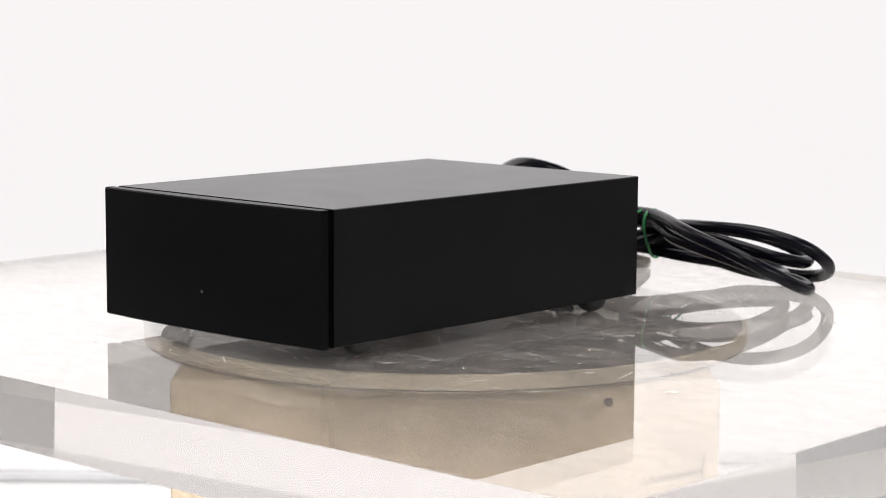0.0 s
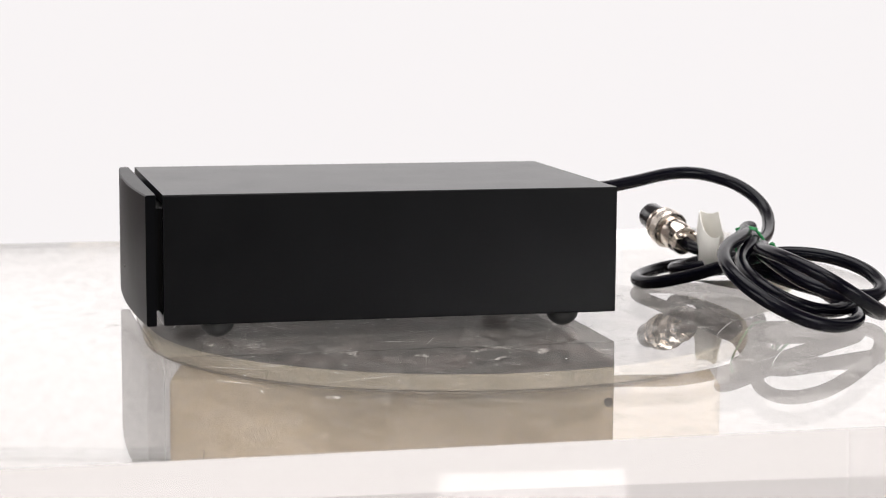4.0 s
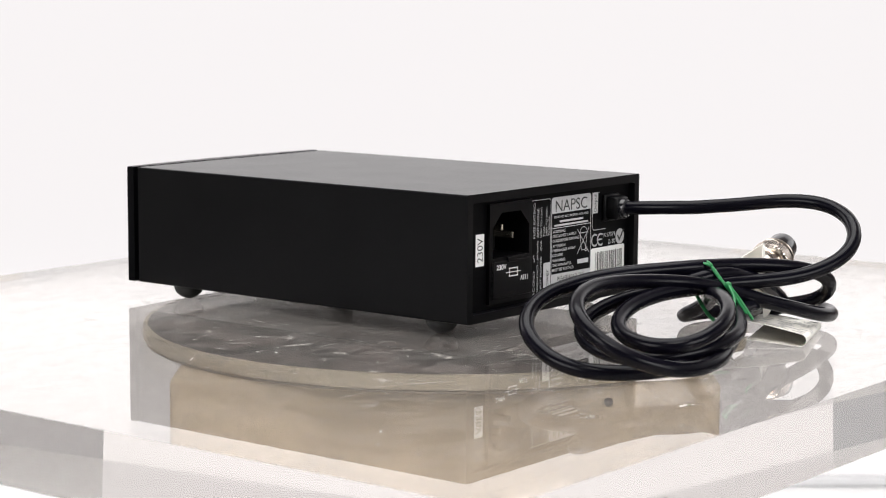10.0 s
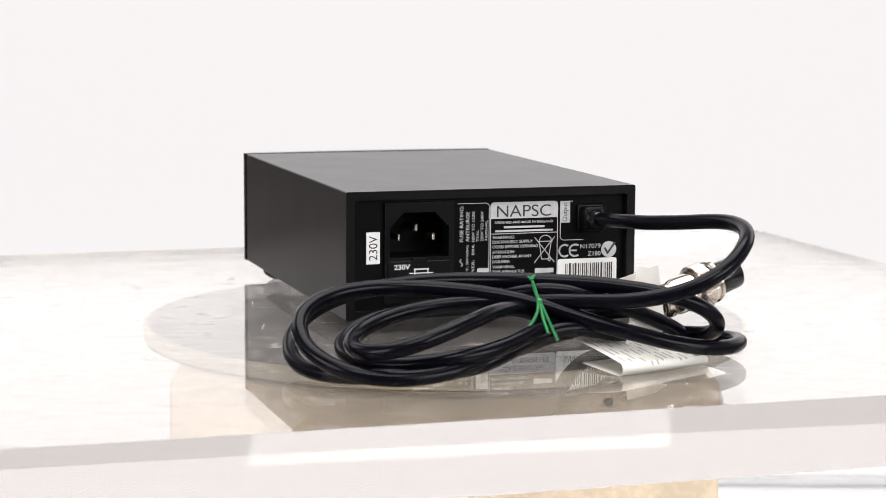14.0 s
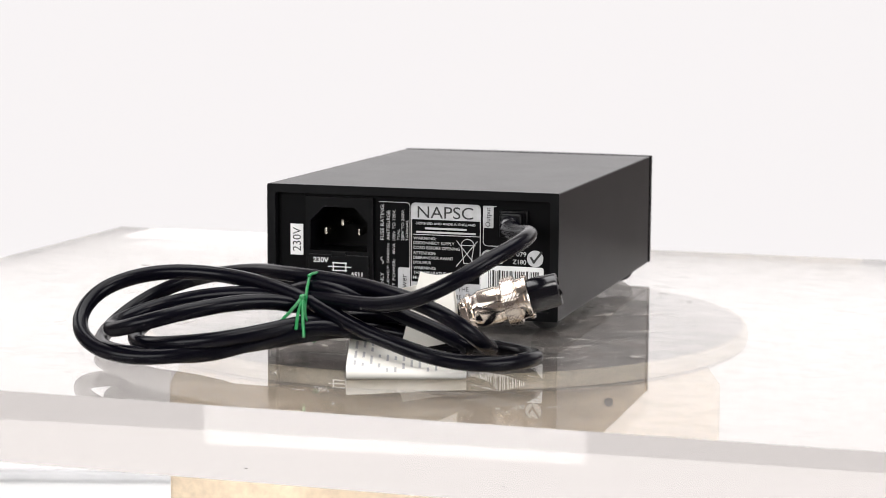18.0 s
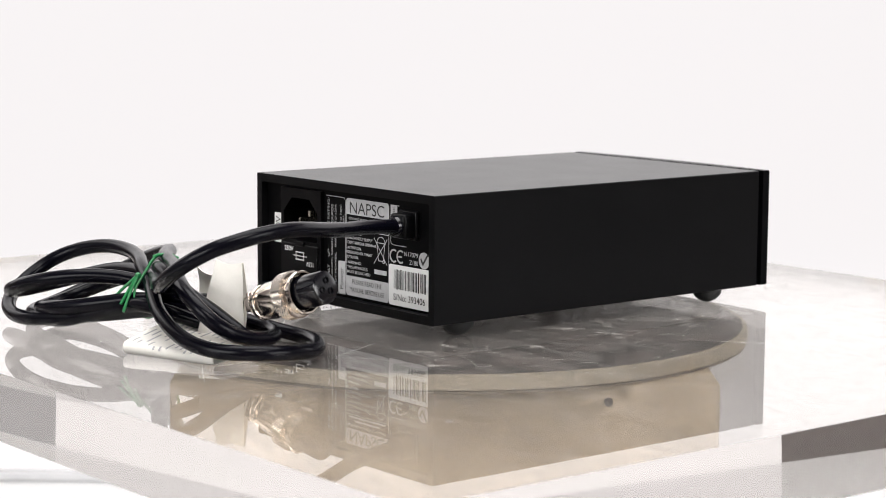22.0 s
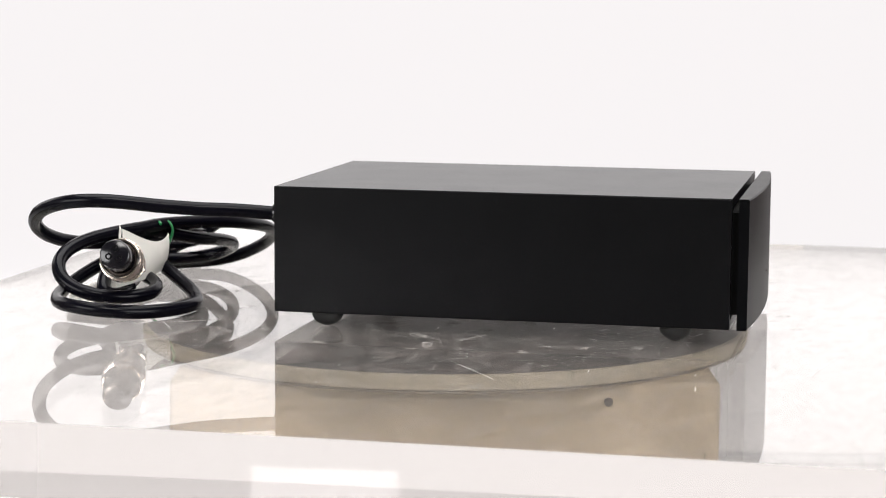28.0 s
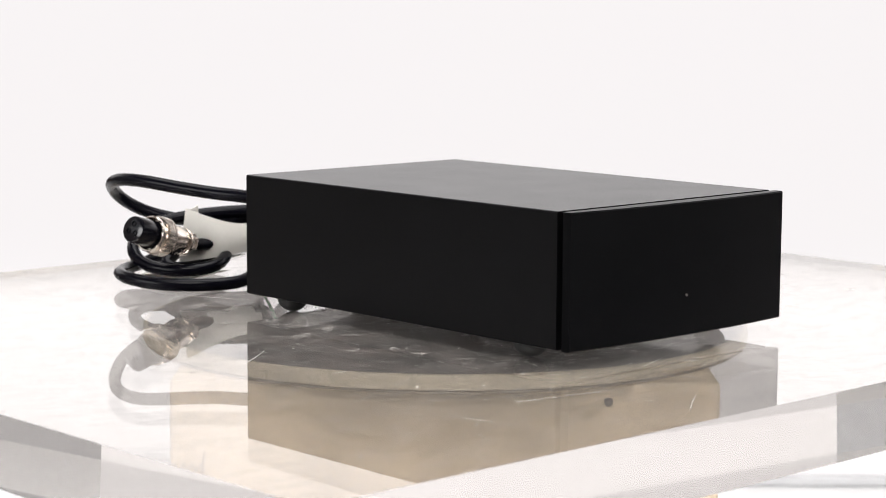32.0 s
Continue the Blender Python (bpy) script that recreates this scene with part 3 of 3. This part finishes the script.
# ---- the captive cable, wound into a tied coil (millimetres) ----
CABLE = [
    [(42.6, -53.0, 42.3), (43.9, -61.9, 42.7), (45.4, -70.7, 43.3), (47.7, -79.3, 43.8), (51.1, -87.6, 44.2), (55.0, -95.7, 45.0), (58.9, -103.9, 45.9), (62.7, -112.1, 47.0), (65.9, -120.4, 47.9), (67.9, -128.6, 48.1), (68.0, -136.8, 47.4), (65.7, -144.7, 45.5), (61.2, -151.7, 42.7), (55.2, -156.8, 38.7), (48.3, -159.1, 34.5), (41.1, -158.6, 30.8), (33.7, -156.1, 27.9), (26.1, -152.7, 25.9), (18.5, -148.7, 24.7), (10.9, -144.2, 24.2), (3.5, -139.8, 23.9), (-3.9, -136.0, 23.8), (-11.6, -132.8, 23.5), (-20.0, -130.3, 23.2)],
    [(-28.7, -128.2, 23.1), (-37.7, -126.8, 22.7), (-47.2, -126.1, 21.7), (-56.9, -126.5, 20.1), (-66.0, -128.8, 17.9), (-73.4, -133.4, 15.6), (-78.0, -140.5, 13.6), (-78.8, -148.8, 12.4), (-75.8, -156.7, 12.5), (-69.4, -162.0, 14.0), (-61.0, -163.9, 16.4), (-52.0, -162.6, 19.0), (-43.2, -158.8, 21.1), (-35.2, -153.0, 22.5), (-27.8, -146.3, 22.9), (-20.7, -139.9, 22.3), (-14.0, -134.8, 20.6), (-7.7, -130.7, 18.3), (-1.8, -126.2, 15.7), (3.9, -120.3, 12.9), (9.5, -113.5, 9.9), (15.5, -106.8, 7.2), (22.4, -101.2, 5.0), (30.4, -97.7, 3.7)],
    [(39.2, -97.2, 3.3), (47.9, -99.7, 3.3), (55.8, -104.3, 3.4), (62.6, -110.4, 3.7), (67.5, -117.5, 4.4), (69.9, -125.4, 5.2), (69.1, -133.4, 5.8), (65.2, -140.6, 6.0), (58.8, -146.1, 6.1), (50.8, -149.6, 6.8), (42.2, -150.9, 8.1), (33.4, -150.5, 10.0), (24.7, -148.9, 12.3), (16.0, -146.5, 14.6), (7.6, -143.2, 17.1), (-0.6, -139.4, 19.8), (-8.4, -136.0, 22.3), (-16.2, -133.0, 24.3), (-24.2, -129.7, 25.8), (-32.3, -125.7, 26.7), (-41.0, -122.0, 27.4), (-50.1, -119.4, 27.9), (-59.6, -118.4, 28.2), (-69.1, -118.8, 28.0)],
    [(-78.2, -120.7, 26.9), (-86.2, -124.2, 24.8), (-92.1, -129.4, 21.7), (-94.9, -136.2, 17.4), (-94.0, -143.9, 12.8), (-89.4, -151.2, 8.9), (-82.2, -156.6, 6.0), (-73.3, -159.8, 4.5), (-63.7, -161.1, 4.1), (-53.9, -160.8, 4.7), (-44.4, -158.4, 5.9), (-35.4, -154.3, 7.3), (-26.6, -149.4, 8.5), (-18.0, -144.5, 9.8), (-9.5, -140.5, 11.3), (-1.3, -137.9, 12.6), (6.1, -134.9, 13.3), (12.8, -130.3, 13.0), (18.8, -124.4, 11.9), (24.9, -118.6, 10.5), (31.8, -114.6, 9.1), (39.4, -114.0, 8.0), (46.8, -117.3, 7.5), (52.4, -123.7, 7.7)],
    [(55.6, -131.8, 8.8), (56.1, -140.1, 11.3), (54.1, -146.5, 15.3), (49.1, -149.7, 19.9), (41.8, -149.8, 23.6), (33.7, -147.6, 26.1), (25.4, -144.2, 27.7), (17.3, -139.9, 28.7), (9.2, -135.6, 29.3), (1.3, -131.9, 29.6), (-6.8, -128.8, 29.9), (-15.0, -124.9, 29.9), (-23.2, -119.7, 29.6), (-31.3, -113.8, 29.1), (-39.3, -108.2, 28.3), (-47.6, -103.6, 27.1), (-56.4, -100.3, 25.5), (-65.5, -98.4, 23.6), (-74.4, -98.4, 20.9), (-82.4, -100.7, 17.4), (-88.6, -105.5, 13.5), (-92.5, -112.4, 9.6), (-94.0, -120.5, 6.2), (-92.8, -128.9, 3.9)],
    [(-89.0, -137.0, 3.0), (-82.9, -144.2, 2.9), (-75.3, -149.8, 3.2), (-66.6, -153.2, 3.5), (-57.4, -154.8, 3.9), (-47.9, -155.3, 4.5), (-38.6, -155.1, 5.7), (-29.7, -152.8, 8.0), (-21.1, -148.5, 10.5), (-12.6, -144.6, 12.9), (-4.3, -143.0, 14.6), (3.5, -141.9, 14.6), (10.9, -139.1, 13.2), (17.9, -134.4, 11.3), (25.0, -129.5, 9.4), (32.6, -126.1, 7.9), (40.0, -125.8, 7.2), (45.5, -128.4, 7.6), (46.4, -131.4, 9.4), (42.0, -133.1, 12.2), (34.6, -134.6, 15.6), (26.6, -136.3, 18.9), (18.3, -137.3, 22.0), (9.9, -136.9, 24.6)],
    [(1.6, -135.2, 26.6), (-6.3, -132.6, 27.2), (-13.2, -129.1, 26.2), (-19.6, -124.5, 24.3), (-26.7, -119.7, 22.4), (-35.0, -116.1, 21.0), (-44.3, -113.9, 19.7), (-54.0, -112.9, 18.0), (-63.5, -113.5, 15.8), (-71.5, -116.5, 13.0), (-76.5, -122.2, 10.2), (-77.7, -129.9, 7.8), (-75.2, -138.3, 6.5), (-69.8, -146.3, 6.4), (-62.3, -152.8, 7.2), (-53.5, -157.0, 8.5), (-44.0, -158.5, 9.9), (-34.5, -157.3, 11.2), (-25.6, -153.5, 12.7), (-17.4, -148.0, 14.3), (-10.5, -142.5, 15.6), (-4.6, -137.9, 15.9), (1.7, -133.9, 16.1), (9.1, -130.5, 16.7)],
    [(17.3, -127.5, 17.2), (25.7, -124.9, 17.3), (33.5, -122.9, 17.5), (39.7, -121.5, 18.2), (44.0, -120.8, 19.0)],
]
BACK, TIP = Vector((0.0448, -0.1212, 0.0193)), Vector((0.0764, -0.1149, 0.0285))


def cable(e):
    run = [Vector(p) / 1000 for piece in CABLE for p in piece]
    c = part("cable", tube(smooth_path(run, 6), 0.00280, 16), PVC, e, "thick glossy black cable wound into loops", True)
    # green wire tie round the coil
    ring = [(-10.6, -132.6, 30.2), (-10.2, -136.6, 25.6), (-9.0, -141.8, 19.6), (-7.4, -143.0, 14.6), (-6.6, -141.2, 10.6), (-7.0, -137.0, 8.8), (-8.4, -131.0, 11.2), (-9.6, -124.6, 20.8), (-10.4, -122.6, 26.8), (-10.8, -124.2, 30.6), (-10.8, -128.0, 31.6)]
    loop = smooth_path([Vector((x + 0.6 * k * (1 - abs(i - 5) / 6), y, z + 0.3 * k)) / 1000 for k in range(2) for i, (x, y, z) in enumerate(ring)], 5)
    t = tagged(new("wire_tie"), "thin green plastic-covered wire tie knotted round the coiled cable", "wire tie")
    part("loop", tube(loop, 0.00050, 8), GREEN, t, smooth=True)
    for ends in (((-10.6, -139.6, 24.6), (-12.2, -142.6, 21.6), (-14.2, -144.6, 19.0), (-16.4, -145.8, 16.6)), ((-10.4, -139.8, 24.2), (-10.6, -143.4, 19.6), (-10.0, -147.4, 14.4)),
                 ((-10.2, -139.8, 24.2), (-8.8, -143.8, 19.0), (-6.8, -148.2, 12.0)), ((-10.8, -132.8, 31.0), (-9.6, -130.6, 31.8), (-6.8, -127.8, 31.6), (-4.4, -125.6, 30.6))):
        part("tie_end", tube(smooth_path([Vector(p) / 1000 for p in ends], 5), 0.0006, 8), GREEN, t, smooth=True)
    knot = lathe([(0.0003, -0.0013), (0.0011, -0.0008), (0.0013, 0.0), (0.0011, 0.0008), (0.0003, 0.0013)], 10, Matrix.Translation((-0.0104, -0.1396, 0.0244)))
    part("knot", knot, GREEN, t, smooth=True)
    return t


def connector(e):
    axis = (TIP - BACK).normalized()
    m = Matrix.Translation(BACK) @ axis.to_track_quat("Z", "Y").to_matrix().to_4x4()
    mm = lambda rows: [(r / 1000, h / 1000) for r, h in rows]
    con = part("connector", lathe(mm([(3.0, 0.2), (6.0, 0.3), (6.4, 0.6), (6.4, 1.6), (6.0, 1.9), (5.6, 2.0), (5.6, 2.6), (6.3, 4.0), (6.7, 5.0), (6.7, 11.4), (6.4, 11.7), (6.4, 12.9), (7.2, 13.2)]), 40, m), CHROME, e, "nickel-plated round multi-pin cable connector", True)
    # clamp with two screws
    part("clamp", lathe(mm([(2.5, -2.6), (4.2, -2.5), (4.6, -2.1), (4.6, -0.6), (4.2, -0.3), (4.2, 0.0), (5.2, 0.6), (5.2, 1.2)]), 28, m), CHROME, con, "cable clamp", True)
    for s in (-1, 1):
        sc = lathe(mm([(1.5, 0), (1.6, 0.6), (1.3, 1.5), (0.6, 1.8)]), 14, m @ Matrix.Translation((s * 0.0038, 0.0030, -0.0012)) @ pose(0, 0, 0, -90))
        part("screw", sc, CHROME, con, smooth=True)
        part("ear", box(-0.0022, 0.0022, -0.0022, 0.0030, -0.0014, 0.0014, 0.0004), CHROME, con).data.transform(m @ Matrix.Translation((s * 0.0042, 0, -0.0010)))
    # knurled ring
    bm = bmesh.new()
    n, rows = 132, []
    prof = [(7.2, 12.9), (8.2, 13.2)] + [(8.5, 13.5 + 0.28 * k) for k in range(17)] + [(7.9, 18.1), (7.0, 18.4)]
    for j, (r, h) in enumerate(prof):
        ring = []
        for i in range(n):
            rr = r
            if 2 <= j <= 18:
                rr = r + (0.06 if (i + j) % 4 < 2 else 0.0) + (0.06 if (i - j) % 4 < 2 else 0.0)
            a = 2 * math.pi * i / n
            ring.append(bm.verts.new((rr / 1000 * math.cos(a), rr / 1000 * math.sin(a), h / 1000)))
        rows.append(ring)
    for a, b in zip(rows, rows[1:]):
        for i in range(n):
            bm.faces.new((a[i], a[(i + 1) % n], b[(i + 1) % n], b[i]))
    bm.faces.new(rows[0][::-1])
    bm.faces.new(rows[-1])
    bm.transform(m)
    part("knurled_ring", bm, CHROME, con, "knurled locking ring")
    part("rim", lathe(mm([(7.2, 18.2), (7.3, 18.6), (7.3, 20.6), (7.9, 21.0), (7.9, 22.0), (7.6, 22.4), (7.1, 22.3), (6.9, 21.8), (6.8, 19.4), (6.6, 19.1), (5.0, 19.0)]), 40, m, close=False), CHROME, con, smooth=True)
    part("insert", lathe(mm([(5.8, 18.8), (6.15, 19.0), (6.05, 26.0), (5.9, 32.0), (5.7, 32.6), (5.2, 32.9), (0.02, 32.9)]), 36, m, close=False), GLOSSY, con, "glossy black contact insert", True)
    for a in (80, 200, 320):
        hole = lathe(mm([(0.75, 32.9), (1.25, 32.95), (1.25, 33.25), (0.8, 33.25)]), 16, m @ pose(0.0025 * math.cos(radians(a)), 0.0025 * math.sin(radians(a)), 0), close=False)
        part("contact_hole", hole, PLASTIC, con, smooth=True)


def sheet(f, nu, nv, thick=0.00022):
    """A thin curved sheet of paper over f(u, v), both from 0 to 1."""
    bm = bmesh.new()
    g = [[bm.verts.new(f(i / nu, j / nv)) for j in range(nv + 1)] for i in range(nu + 1)]
    faces = [bm.faces.new((g[i][j], g[i + 1][j], g[i + 1][j + 1], g[i][j + 1])) for i in range(nu) for j in range(nv)]
    bm.normal_update()
    back = bmesh.ops.solidify(bm, geom=faces, thickness=thick)
    return bm


def blend(a, b, c, d, u, v):
    """Bilinear between corners a (0,0), b (1,0), c (1,1), d (0,1), in millimetres."""
    return (Vector(a) * (1 - u) * (1 - v) + Vector(b) * u * (1 - v) + Vector(c) * u * v + Vector(d) * (1 - u) * v) / 1000


def paper_tag():
    # leaf that stands behind the connector
    def stand(u, v):
        p = blend((2.0, -122.0, 13.0), (43.0, -127.3, 10.0), (39.8, -126.0, 33.8), (0.5, -120.8, 27.6), u, v)
        p.z -= 0.0042 * math.sin(math.pi * u ** 0.75) * v
        bow = math.sin(math.pi * u) * (0.0034 - 0.0016 * v) + 0.0012 * math.sin(3 * v)
        return p + Vector((0.2, 0.97, 0)) * bow
    tag = tagged(new("paper_tag"), "curled and folded cream paper tag threaded on the black cable", "paper tag")
    part("leaf", sheet(stand, 14, 12), PAPER, tag, smooth=True)

    def second(u, v):
        p = blend((24, -135.5, 7), (42.8, -127.6, 10), (39.8, -126.3, 33.8), (30.0, -130.9, 34.4), u, v)
        bow = math.sin(math.pi * u) * 0.0016 * (1 - v)
        return p + Vector((0.3, -0.95, 0)) * bow + Vector((0, 0, -0.0010)) * math.sin(math.pi * u) * v
    part("leaf", sheet(second, 14, 12), PAPER, tag, smooth=True)

    # leaf that lies towards the slab and rolls under at its edge
    def lying(u, v):
        back, front = Vector((3.8 + 40.2 * u, -129.3 + 6.3 * u, 0)) / 1000, Vector((12.1 + 38.6 * u, -157.6 + 13.0 * u, 0)) / 1000
        out = (front - back).normalized()
        h0, h1 = 0.0100 - 0.0042 * u, 0.0050 - 0.0018 * u
        if v < 0.55:
            w = v / 0.55
            p = back.lerp(front, w)
            p.z = h0 + (h1 - h0) * w + 0.0004 * math.sin(math.pi * w) * (1 - u)
        elif v < 0.80:
            a, r = (v - 0.55) / 0.25 * math.pi, h1 / 2 - 0.0002
            p = front + out * r * math.sin(a)
            p.z = 0.0004 + r * (1 + math.cos(a))
        else:
            p = front - out * 0.020 * (v - 0.80) / 0.20
            p.z = 0.0004 + 0.0014 * (v - 0.80) / 0.20
        return p
    low = part("leaf", sheet(lying, 22, 60), PAPER, tag, smooth=True)
    rng = random.Random(8)
    for row in range(13):
        u0 = 0.06 + 0.068 * row
        v = 0.10 + 0.03 * rng.random()
        while v < 0.60:
            dv = rng.uniform(0.05, 0.16)
            big = row == 12
            w = 0.05 if big else 0.02
            bar = sheet(lambda a, b: lying(u0 + w * a, min(v + dv * b, 0.66)) + Vector((0, -0.00025, 0.00030)), 1, 6, 0.00003)
            part("print_bar", bar, INK if big else INKPALE, low)
            v += dv + rng.uniform(0.03, 0.16)
    return tag


TIE = cable(SUPPLY)
connector(SUPPLY)
TAG = paper_tag()


# ---- scuffs and scratches ----
def scuffs():
    rng = random.Random(11)
    bm = bmesh.new()
    for i in range(1150):
        if i < 380:
            x, y = rng.gauss(0.0, 0.045), rng.gauss(0.086, 0.016)
        else:
            x, y = rng.uniform(-0.115, 0.115), rng.uniform(-0.115, 0.115)
        if x * x + y * y > 0.113 ** 2:
            continue
        a, n = rng.uniform(0, math.pi), rng.randint(2, 5)
        length, w = rng.choice((0.0012, 0.002, 0.003, 0.005, 0.010)) * rng.uniform(0.5, 1.3), rng.uniform(0.00008, 0.00020)
        if i < 640:
            length, w = rng.uniform(0.0006, 0.0026), rng.uniform(0.00020, 0.00062)
        bend, prev = rng.uniform(-0.9, 0.9), None
        for k in range(n + 1):
            d, side = Vector((math.cos(a), math.sin(a), 0)), Vector((-math.sin(a), math.cos(a), 0))
            c = Vector((x, y, -0.02427))
            ww = w * (0.3 + math.sin(math.pi * k / n))
            row = (bm.verts.new(c - side * ww), bm.verts.new(c + side * ww))
            if prev:
                bm.faces.new((prev[0], row[0], row[1], prev[1]))
            prev = row
            x, y, a = x + d.x * length / n, y + d.y * length / n, a + bend / n
    s = part("scratches", bm, SCRATCH, PLATE, "fine pale scratches and scuffs")
    tagged(s, kind="stuff")
    bm = bmesh.new()
    for i in range(200):
        x, y, a, n = rng.uniform(-0.16, 0.16), rng.uniform(-0.19, 0.19), rng.uniform(0, math.pi), 8
        length, w = rng.choice((0.001, 0.002, 0.003, 0.006, 0.012, 0.03)) * rng.uniform(0.5, 1.4), rng.uniform(0.00002, 0.00007)
        bend, prev = rng.uniform(-0.15, 0.15), None
        for k in range(n + 1):
            d, side = Vector((math.cos(a), math.sin(a), 0)), Vector((-math.sin(a), math.cos(a), 0))
            ww = w * (0.15 + math.sin(math.pi * k / n))
            row = (bm.verts.new(Vector((x, y, 0.00008)) - side * ww), bm.verts.new(Vector((x, y, 0.00008)) + side * ww))
            if prev and abs(x) < 0.24 and abs(y) < 0.2:
                bm.faces.new((prev[0], row[0], row[1], prev[1]))
            prev = row
            x, y, a = x + d.x * length / n, y + d.y * length / n, a + bend / n
    s = part("hairlines", bm, SCRATCH, SLAB, "fine white scratches in the acrylic")
    tagged(s, kind="stuff")
    bm = bmesh.new()
    for i in range(150):
        x, y = rng.gauss(0.0, 0.075), rng.gauss(0.0, 0.085)
        if abs(x) > 0.20 or abs(y) > 0.19:
            continue
        a, r, k0 = rng.uniform(0, math.pi), rng.uniform(0.0006, 0.0026), rng.uniform(1.2, 3.4)
        ring = []
        for k in range(9):
            q, rr = k / 9 * 2 * math.pi, r * rng.uniform(0.55, 1.25)
            u, v = k0 * rr * math.cos(q), rr * math.sin(q)
            ring.append(bm.verts.new((x + u * math.cos(a) - v * math.sin(a), y + u * math.sin(a) + v * math.cos(a), 0.00010 + 0.000001 * i)))
        bm.faces.new(ring)
    s = part("dried_film", bm, SMEAR, SLAB, "small dried whitish smears")
    s.visible_shadow = False
    tagged(s, kind="stuff")
    bm = bmesh.new()
    for i in range(46):
        x, y = rng.uniform(-0.24, 0.24), rng.uniform(-0.205, 0.205)
        if abs(x) < 0.07 and -0.07 < y < 0.14:
            continue
        r = rng.uniform(0.0002, 0.0005)
        bm.faces.new([bm.verts.new((x + r * rng.uniform(0.5, 1.5) * math.cos(k * 1.05), y + r * math.sin(k * 1.05), 0.00009)) for k in range(6)])
    s = part("specks", bm, INKPALE, SLAB, "tiny dark dust specks")
    tagged(s, kind="stuff")


scuffs()


def motions():
    turn = [(i * 0.2, pose(0, 0, 0, 0, 0, 137.98 - 8.5887 * i * 0.2)) for i in range(161)]
    for thing in (SLAB, PLATE, SUPPLY, TIE, TAG):
        walk(thing, turn)


motions()
